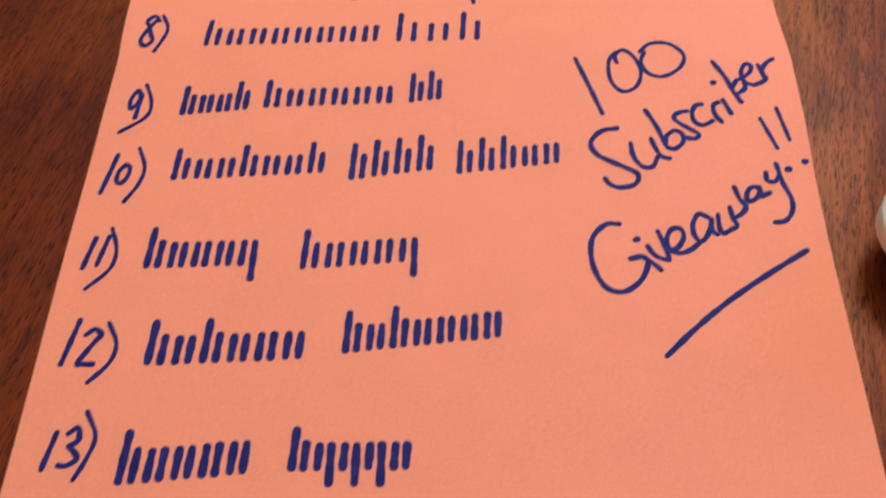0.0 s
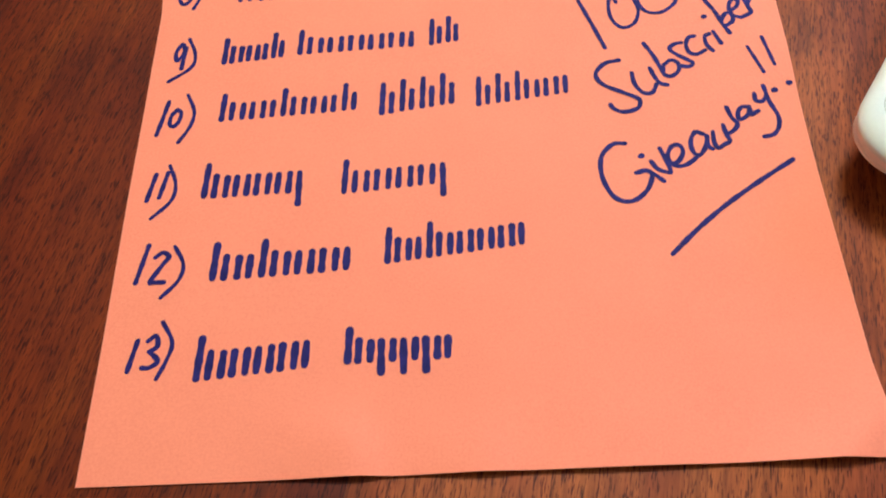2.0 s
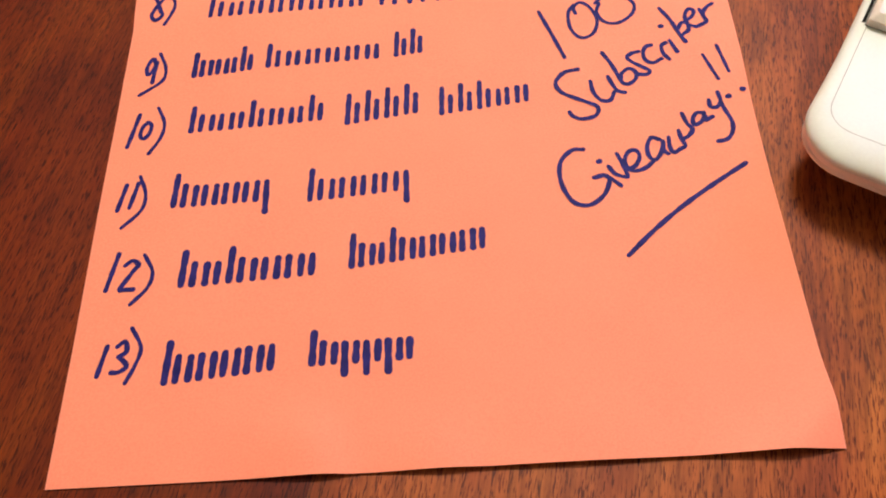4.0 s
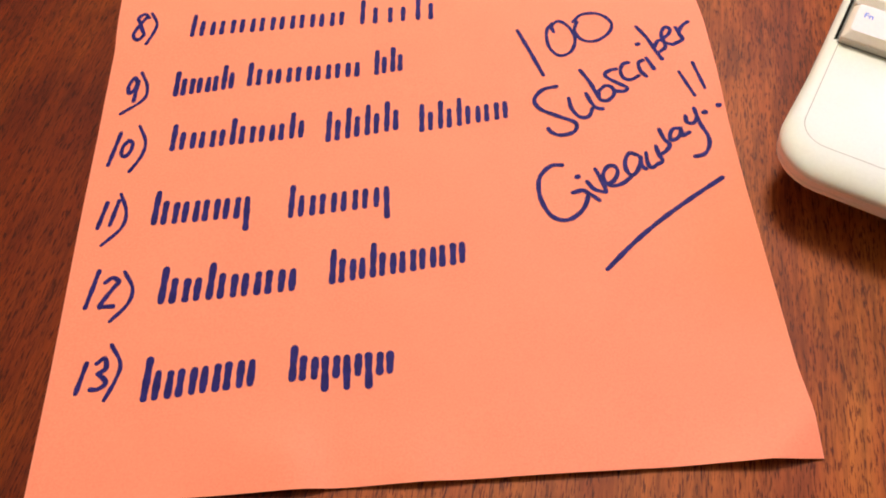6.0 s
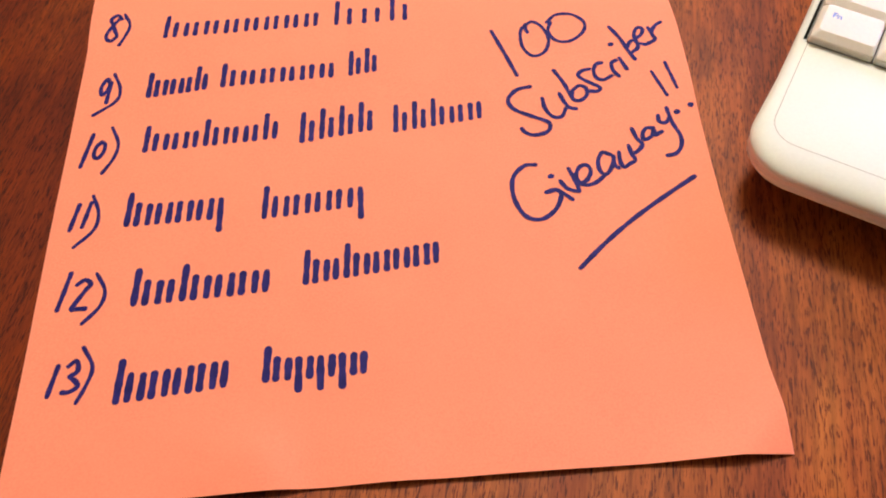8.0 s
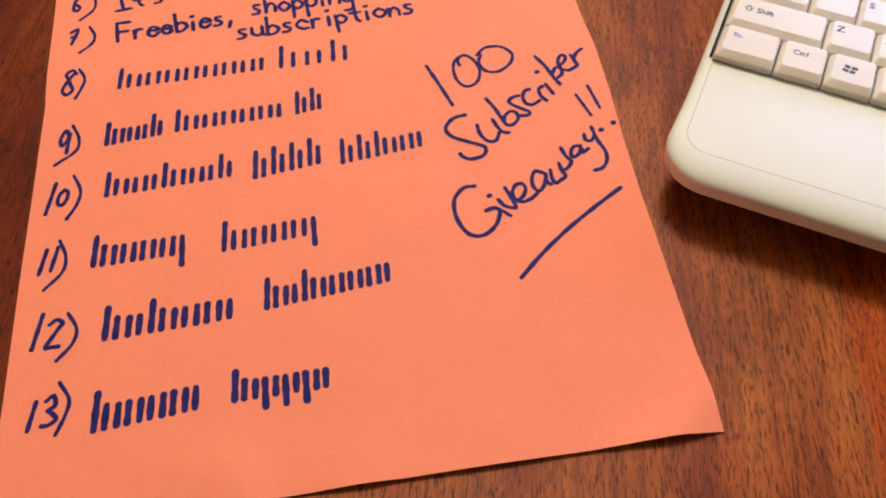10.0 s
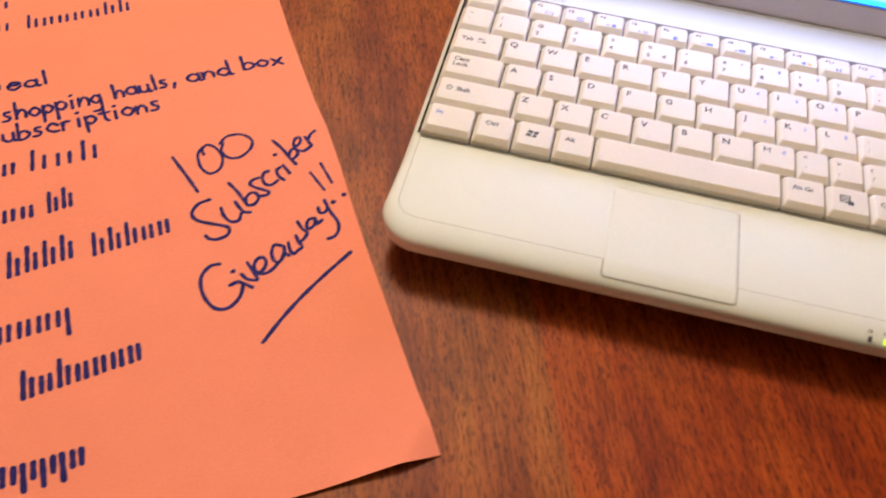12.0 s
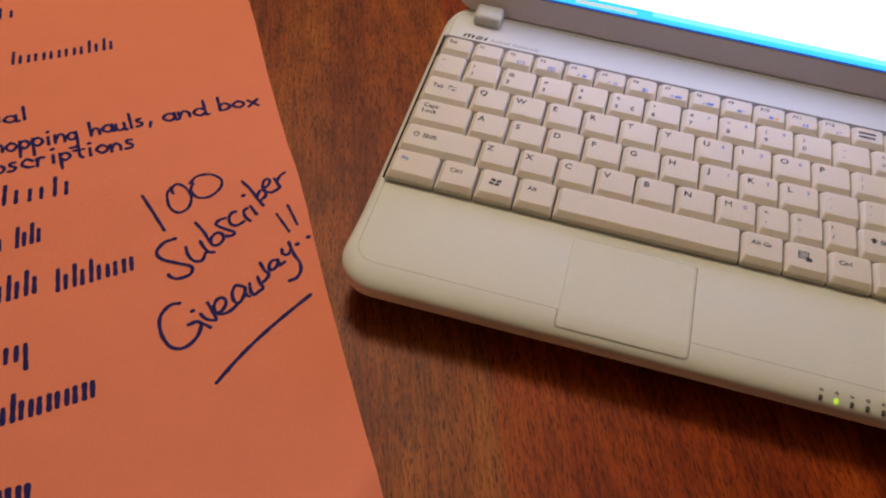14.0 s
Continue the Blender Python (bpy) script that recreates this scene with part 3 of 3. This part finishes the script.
# the button bends over the sloping front edge
bm = bmesh.new()
SLOPE = [(-74.4, -4.44, 0), (-77.0, -4.56, 0), (-79.5, -4.90, 0), (-81.4, -5.31, 0.1), (-82.2, -5.54, 0.8), (-82.5, -5.66, 1.6)]
cols = [[bm.verts.new(((u + k * d) * MM, v * MM, w * MM)) for v, w, d in SLOPE] for u, k in ((44.1, 1), (96.5, -1))]
for i in range(5):
    bm.faces.new((cols[0][i], cols[0][i + 1], cols[1][i + 1], cols[1][i]))
part("button_groove", bm, GROOVE, netbook, "dark groove round the touchpad button")
raised("touchpad_button", 44.55, 96.2, [(-74.6, DECK + 0.04, 0), (-75.6, -4.50, 0), (-77.0, -4.62, 0), (-79.5, -4.98, 0), (-81.2, -5.36, 0.1), (-81.8, -5.54, 0.5), (-82.1, -5.70, 1.2)], 0.42, SHELL, "cream touchpad button bar")

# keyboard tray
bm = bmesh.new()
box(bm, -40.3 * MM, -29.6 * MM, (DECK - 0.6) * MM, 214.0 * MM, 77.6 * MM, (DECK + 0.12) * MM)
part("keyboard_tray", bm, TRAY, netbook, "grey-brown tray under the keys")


# a flat black strip on the deck paints the shade inside the slot
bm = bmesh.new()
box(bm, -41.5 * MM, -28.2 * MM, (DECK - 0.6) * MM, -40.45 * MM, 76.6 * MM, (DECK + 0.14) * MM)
part("tray_gap_shade", bm, RUBBER_AND_SHADE, netbook, "flat black strip painted as the shaded gap beside the keys")


# printing with the built-in font, as thin raised letters
def lettered(text, u, v, size, mat, parent, w=0.02, name="legend"):
    cu = bpy.data.curves.new(name, "FONT")
    cu.body, cu.size, cu.align_x, cu.align_y = text, 1.0, "LEFT", "BOTTOM_BASELINE"
    cu.extrude, cu.resolution_u, cu.offset = 0.003, 3, -0.004 if text == "M" else 0.02
    tmp = bpy.data.objects.new("tmp", cu)
    me = bpy.data.meshes.new_from_object(tmp)
    bpy.data.objects.remove(tmp)
    bpy.data.curves.remove(cu)
    me.transform(Matrix.Diagonal((size * MM, size * MM, size * MM, 1)))
    me.name = name
    me.materials.clear()
    me.materials.append(mat)
    ob = new(name, me)
    ob.parent = parent
    ob.location = (u * MM, v * MM, w * MM)
    return ob


def patch(rects, mat, parent, name="icon", w=0.03):
    bm = bmesh.new()
    for x0, y0, x1, y1 in rects:
        box(bm, x0 * MM, y0 * MM, (w - 0.02) * MM, x1 * MM, y1 * MM, w * MM)
    return part(name, bm, mat, parent)


def keycap(l, r, f, b):
    """A sculpted key that fills the cell from left to right and front to back; its own origin is the cell's front left corner."""
    bm = bmesh.new()
    W, D = r - l, b - f
    rows = [(0.3, 0.35, 0.3, 0.35, 0.9, -4.2), (0.35, 0.4, 0.35, 0.4, 0.9, -2.0), (0.55, 0.65, 0.5, 0.5, 1.0, -1.6), (1.85, 2.85, 0.95, 0.8, 1.2, -0.27), (2.05, 3.2, 1.15, 1.0, 1.2, -0.05), (2.4, 3.65, 1.5, 1.35, 1.2, 0.0)]
    loft(bm, [[(x * MM, y * MM, z * MM) for x, y, z in ring_points(a, c, W - d, D - e, rad, z, 3)] for a, c, d, e, rad, z in rows], cap_first=False)
    ob = part("key", bm, KEYCAP, netbook)
    ob.location = (l * MM, f * MM, 0)
    return ob


P = 17.55
ROW = [(-30.0, -12.6), (-12.5, 4.9), (5.0, 22.4), (22.5, 39.9), (40.0, 57.4), (58.2, 71.6)]


def small_print(key, text, x, y, size, mat=PRINT):
    return lettered(text, x, y, size, mat, key)


def key_row(left, widths, row):
    keys = []
    for w in widths:
        keys.append(keycap(left, left + w, *ROW[row]))
        left += w
    return keys


# letter rows
for row, left, first, letters in ((3, -16.3, 24.0, "QWERTYUIOP"), (2, -12.9, 27.4, "ASDFGHJKL"), (1, -4.6, 35.7, "ZXCVBNM")):
    wide = keycap(-40.3, left, *ROW[row])
    if row == 3:
        small_print(wide, "Tab", 4.6, 9.4, 3.5)
        patch([(12.2, 11.4, 16.0, 11.75), (12.2, 10.8, 12.6, 12.3), (13.0, 11.1, 13.9, 12.1), (12.2, 9.3, 16.0, 9.65), (15.6, 8.7, 16.0, 10.2), (14.3, 9.0, 15.2, 10.0)], PRINT, wide)
    elif row == 2:
        small_print(wide, "Caps", 4.4, 12.0, 3.5)
        small_print(wide, "Lock", 4.4, 8.2, 3.5)
    else:
        small_print(wide, "Shift", 9.6, 9.3, 3.6)
        patch([(5.6, 9.2, 5.9, 10.8), (7.2, 9.2, 7.5, 10.8), (5.6, 9.2, 7.5, 9.5), (4.9, 10.6, 5.9, 10.9), (7.2, 10.6, 8.2, 10.9), (5.5, 11.3, 7.6, 11.6), (6.2, 12.0, 6.9, 12.3), (5.2, 10.9, 5.6, 11.4), (7.5, 10.9, 7.9, 11.4), (5.9, 11.6, 6.3, 12.0), (6.8, 11.6, 7.2, 12.0)], PRINT, wide)
    for i, k in enumerate(key_row(left, [P] * len(letters), row)):
        small_print(k, letters[i], 3.1, 10.9, 4.6)
        blue = {"U": "4", "I": "5", "O": "6", "J": "1", "K": "2", "L": "3", "M": "0"}.get(letters[i])
        if blue:
            small_print(k, blue, 11.4, 11.4, 3.0, PRINT_BLUE)
    end = left + P * len(letters)
    if row == 3:
        for k, (hi, lo) in zip(key_row(end, [P * 0.98, P * 0.98, 20.2], row), (("{", "["), ("}", "]"), ("|", "\\"))):
            small_print(k, hi, 4.0, 11.6, 2.8, PRINT_PALE)
            small_print(k, lo, 4.0, 6.6, 2.8, PRINT_PALE)
    elif row == 2:
        for k, (hi, lo) in zip(key_row(end, [P * 0.98, P * 0.98], row), ((":", ";"), ('"', "'"))):
            small_print(k, hi, 4.0, 11.6, 3.2, PRINT_PALE)
            small_print(k, lo, 4.0, 6.6, 3.2, PRINT_PALE)
        k = keycap(end + P * 1.96, 213.6, *ROW[row])
        small_print(k, "Enter", 4.4, 9.0, 3.4)
    else:
        for k, (hi, lo) in zip(key_row(end, [14.2, 14.2, 14.2], row), (("<", ","), (">", "."), ("?", "/"))):
            small_print(k, hi, 2.6, 11.6, 3.2)
            small_print(k, lo, 3.2, 6.6, 3.2)
        k = keycap(end + 42.6, 196.0, *ROW[row])
        small_print(k, "Shift", 9.0, 9.3, 3.4)
        patch([(5.6, 9.2, 7.3, 10.8), (4.9, 10.8, 8.0, 11.3), (5.7, 11.3, 7.2, 12.1)], PRINT, k)
        keycap(196.0, 213.6, *ROW[row])

# number row
k = keycap(-40.3, -24.2, *ROW[4])
small_print(k, "~", 4.0, 11.6, 3.2)
small_print(k, "`", 4.4, 5.8, 3.2)
UPPER = ("!", "@", "#", "$", "%", "^", "&", "*", "(", ")")
for i, k in enumerate(key_row(-24.2, [P] * 10, 4)):
    small_print(k, UPPER[i], 3.6, 11.4, 3.0)
    small_print(k, "1234567890"[i], 3.3, 5.6, 3.7)
    if i == 4:
        small_print(k, "\u20ac", 10.6, 6.2, 3.4)
    if i in (6, 7, 8):
        small_print(k, "789"[i - 6], 11.6, 11.6, 2.9, PRINT_BLUE)
for k, (hi, lo) in zip(key_row(-24.2 + 10 * P, [P, P], 4), (("_", "-"), ("+", "="))):
    small_print(k, hi, 4.2, 11.6, 3.0)
    small_print(k, lo, 4.2, 6.0, 3.4)
k = keycap(-24.2 + 12 * P, 213.6, *ROW[4])
small_print(k, "Bksp", 4.0, 8.6, 3.2)

# top row
FP = 15.36
for i, k in enumerate(key_row(-39.4, [FP] * 16, 5)):
    if i == 0:
        small_print(k, "Esc", 3.0, 8.4, 3.1)
    elif i < 13:
        small_print(k, "F%d" % i, 3.0, 8.6, 2.9)
        if i >= 2:
            x = 7.6
            shapes = {2: [(x, 3.6, x + 3.8, 4.0), (x, 5.6, x + 3.8, 6.0), (x, 3.6, x + 0.4, 6.0), (x + 3.4, 3.6, x + 3.8, 6.0)],
                      3: [(x, 3.4, x + 3.4, 3.8), (x, 5.8, x + 3.4, 6.2), (x, 3.4, x + 0.4, 6.2), (x + 3.0, 3.4, x + 3.4, 6.2), (x + 1.2, 4.0, x + 1.6, 5.6), (x + 1.9, 4.0, x + 2.3, 5.6)],
                      4: [(x - 1, 4.4, x + 0.3, 5.2), (x + 1.6, 3.8, x + 3.6, 5.8)], 5: [(x - 1, 4.3, x + 0.3, 5.1), (x + 1.7, 3.8, x + 3.5, 4.2), (x + 1.7, 5.4, x + 3.5, 5.8), (x + 1.7, 3.8, x + 2.1, 5.8), (x + 3.1, 3.8, x + 3.5, 5.8)],
                      6: [(x + 0.4, 3.4, x + 2.0, 6.0), (x + 2.4, 3.4, x + 2.8, 6.0)], 7: [(x - 1.2, 4.6, x + 0.2, 5.4), (x + 0.8, 4.0, x + 4.0, 5.8)],
                      8: [(x - 1.2, 4.2, x + 0.2, 5.0), (x + 0.8, 4.0, x + 4.0, 5.8)], 9: [(x, 4.0, x + 1.8, 5.6), (x + 1.8, 4.6, x + 3.8, 5.0)], 10: [(x - 0.4, 4.0, x + 1.6, 5.8)],
                      11: [(x + 0.3, 3.6, x + 0.9, 6.0), (x + 1.2, 4.4, x + 2.8, 5.0), (x + 2.0, 3.6, x + 2.6, 6.0)], 12: [(x + 0.4, 3.6, x + 1.0, 5.4), (x + 1.4, 5.0, x + 2.6, 5.6)]}
            patch(shapes[i], PRINT_BLUE, k)
            if i == 10:
                patch([(x + 2.2, 4.0, x + 4.2, 5.6)], PRINT_ORANGE, k)
    elif i == 13:
        patch([(3.0, 8.2, 11.0, 9.6), (3.0, 5.4, 10.6, 6.8)], PRINT, k, "legend_bar")
    else:
        patch([(3.0, 7.8, 9.6, 9.0), (3.0, 5.4, 8.6, 6.6)], PRINT, k, "legend_bar")

# bottom row
k = keycap(-40.3, -18.6, *ROW[0])
small_print(k, "Fn", 4.4, 10.6, 3.4, PRINT_BLUE)
for i, k in enumerate(key_row(-18.6, [17.3] * 3, 0)):
    if i == 1:
        patch([(5.3, 8.4, 6.3, 9.9), (6.3, 8.2, 7.4, 9.7), (7.8, 8.0, 8.8, 9.5), (8.8, 8.2, 9.8, 9.7), (5.8, 10.4, 6.8, 12.0), (6.8, 10.2, 7.9, 11.8), (8.3, 10.0, 9.3, 11.6), (9.3, 10.2, 10.4, 11.8)], PRINT, k, "key_symbol")
    else:
        small_print(k, "Ctrl" if i == 0 else "Alt", 4.6, 10.2, 3.4)
keycap(33.3, 112.2, *ROW[0])
for i, (k, text) in enumerate(zip(key_row(112.2, [18.0, 18.0, 18.0], 0), ("Alt Gr", "", "Ctrl"))):
    if text:
        small_print(k, text, 4.0, 10.2, 3.3)
    else:
        patch([(5.4, 12.0, 9.8, 12.5), (5.4, 10.8, 9.8, 11.3), (5.4, 9.6, 9.8, 10.1), (5.4, 8.4, 9.8, 8.9), (5.4, 8.4, 5.8, 12.5), (9.4, 8.4, 9.8, 12.5), (8.6, 7.4, 11.0, 9.4)], PRINT, k, "key_symbol")
for l, r in ((166.2, 178.2), (178.2, 190.2), (190.2, 202.2), (202.2, 213.6)):
    keycap(l, r, *ROW[0])

# the smooth strip between the keys and the lid
plate("hinge_strip", -36.0, 78.4, 209.5, 101.2, 2.0, DECK - 0.3, DECK + 0.03, GLOSSY, "glossy cream strip behind the keys")

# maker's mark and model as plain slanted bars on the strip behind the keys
def slanted(name, bars, mat, lean=0.32):
    bm = bmesh.new()
    for x0, y0, x1, y1 in bars:
        low = [bm.verts.new(((x + lean * (y - 79.0)) * MM, y * MM, (DECK + h) * MM)) for h in (0.02, 0.08) for x, y in ((x0, y0), (x1, y0), (x1, y1), (x0, y1))]
        bm.faces.new(low[4:])
        for i in range(4):
            bm.faces.new((low[i], low[(i + 1) % 4], low[4 + (i + 1) % 4], low[4 + i]))
    return part(name, bm, mat, netbook)


slanted("maker_mark", [(-32.4, 79.2, -31.2, 81.8), (-30.3, 79.2, -29.1, 81.8), (-28.2, 79.2, -27.0, 81.8), (-31.4, 81.3, -27.0, 81.9), (-26.0, 79.2, -22.6, 79.9), (-26.0, 80.2, -22.6, 80.8), (-26.0, 81.2, -22.6, 81.9), (-21.6, 79.2, -20.4, 81.8)], PRINT)
slanted("model_mark", [(-18.0 + 1.25 * i + (1.2 if i > 7 else 0.0), 79.3, -17.5 + 1.25 * i + (1.2 if i > 7 else 0.0), 82.2 if i in (0, 3, 7, 8, 11, 13, 17) else 81.2) for i in range(19)], PRINT_PALE)

# small indicators on the sloping front edge
for i in range(6):
    u = 146.3 + 5.75 * i
    bm = bmesh.new()
    loft(bm, [[(x * MM, y * MM, z * MM) for x, y, z in ring_points(u - 0.72, -84.3, u + 0.72, -82.2, 0.62, z, 4)] for z in (-7.0, -5.55)])
    part("indicator", bm, LED_ON if i == 1 else LED_OFF, netbook, "lit green indicator" if i == 1 else "dark indicator")
    marks = (((-0.7, 0.5, 0.7, 0.75), (-0.7, -0.75, 0.7, -0.5), (-0.7, -0.5, -0.45, 0.5), (0.45, -0.5, 0.7, 0.5), (-0.2, -0.25, 0.2, 0.25)), ((-0.7, 0.3, -0.1, 0.7), (0.1, 0.3, 0.7, 0.7), (-0.25, -0.2, 0.25, 0.3), (-0.7, -0.7, -0.2, -0.2), (0.2, -0.7, 0.7, -0.2)),
             ((-0.7, -0.6, -0.3, 0.6), (-0.3, -0.6, 0.6, -0.2), (0.2, -0.2, 0.6, 0.3)))[i % 3]
    patch([(u + p, -80.2 + q, u + r, -80.2 + t) for p, q, r, t in marks], PRINT, netbook, "indicator_symbol", -4.98)

# hinges
for u in (-30.0, 189.0):
    bm = bmesh.new()
    box(bm, u * MM, 91.0 * MM, -6.5 * MM, (u + 14.5) * MM, 103.0 * MM, 0.8 * MM, 2.2 * MM, 3)
    part("hinge", bm, SHELL, netbook, "cream plastic hinge cover", smooth=False)

# lid with the screen, leaning back
LID_BACK = 23.5
lid = new("screen_lid")
lid.parent = netbook
lid.matrix_basis = Matrix.Translation((0, 100.6 * MM, -4.5 * MM)) @ pose(0, 0, 0, 90 - LID_BACK, 0, 0)
# in the lid: x across, y up the lid, z towards the user
bm = bmesh.new()
loft(bm, [[(x * MM, y * MM, z * MM) for x, y, z in ring_points(a, b, c, d, r, z, 6)] for a, b, c, d, r, z in
          ((-39.0, 4.0, 213.0, 176.0, 10.0, -9.5), (-42.0, 1.0, 216.0, 179.0, 12.0, -7.0), (-42.8, 0.2, 216.8, 179.8, 12.0, -3.5), (-42.4, 0.6, 216.4, 179.4, 12.0, -0.8), (-41.2, 1.8, 215.2, 178.2, 11.0, 0.0))])
part("lid_shell", bm, BEZEL, lid, "cream screen bezel and lid", smooth=True)
SX0, SX1, SY0, SY1 = -24.0, 198.0, 13.8, 145.0


def pane(name, x0, y0, x1, y1, mat, z=0.12, label=""):
    bm = bmesh.new()
    box(bm, x0 * MM, y0 * MM, (z - 0.1) * MM, x1 * MM, y1 * MM, z * MM)
    return part(name, bm, mat, lid, label)


pane("screen_frame", SX0 - 0.7, SY0 - 0.7, SX1 + 0.7, SY1 + 0.7, GROOVE, 0.08, "thin dark rim of the screen")
pane("screen_line", SX0, SY0, SX1, SY0 + 0.9, BAND_BLUE, 0.2, "dark blue line at the screen's foot")
pane("task_bar", SX0, SY0 + 0.9, SX1, SY0 + 5.6, BAND, 0.2, "bright cyan bar on the screen")
pane("task_bar_gap", 58.0, SY0 + 3.2, 186.0, SY0 + 5.4, BAND_PALE, 0.26, "paler cyan stretch of the bar")
pane("task_mark", 19.0, SY0 + 2.2, 50.0, SY0 + 3.8, BAND_WHITE, 0.26, "white unreadable mark on the bar")
pane("task_mark", -18.0, SY0 + 2.2, 4.0, SY0 + 3.8, BAND_WHITE, 0.26, "white unreadable mark on the bar")
pane("screen_page", SX0, SY0 + 5.6, SX1, SY1, PAGE, 0.2, "bright white page on the screen")
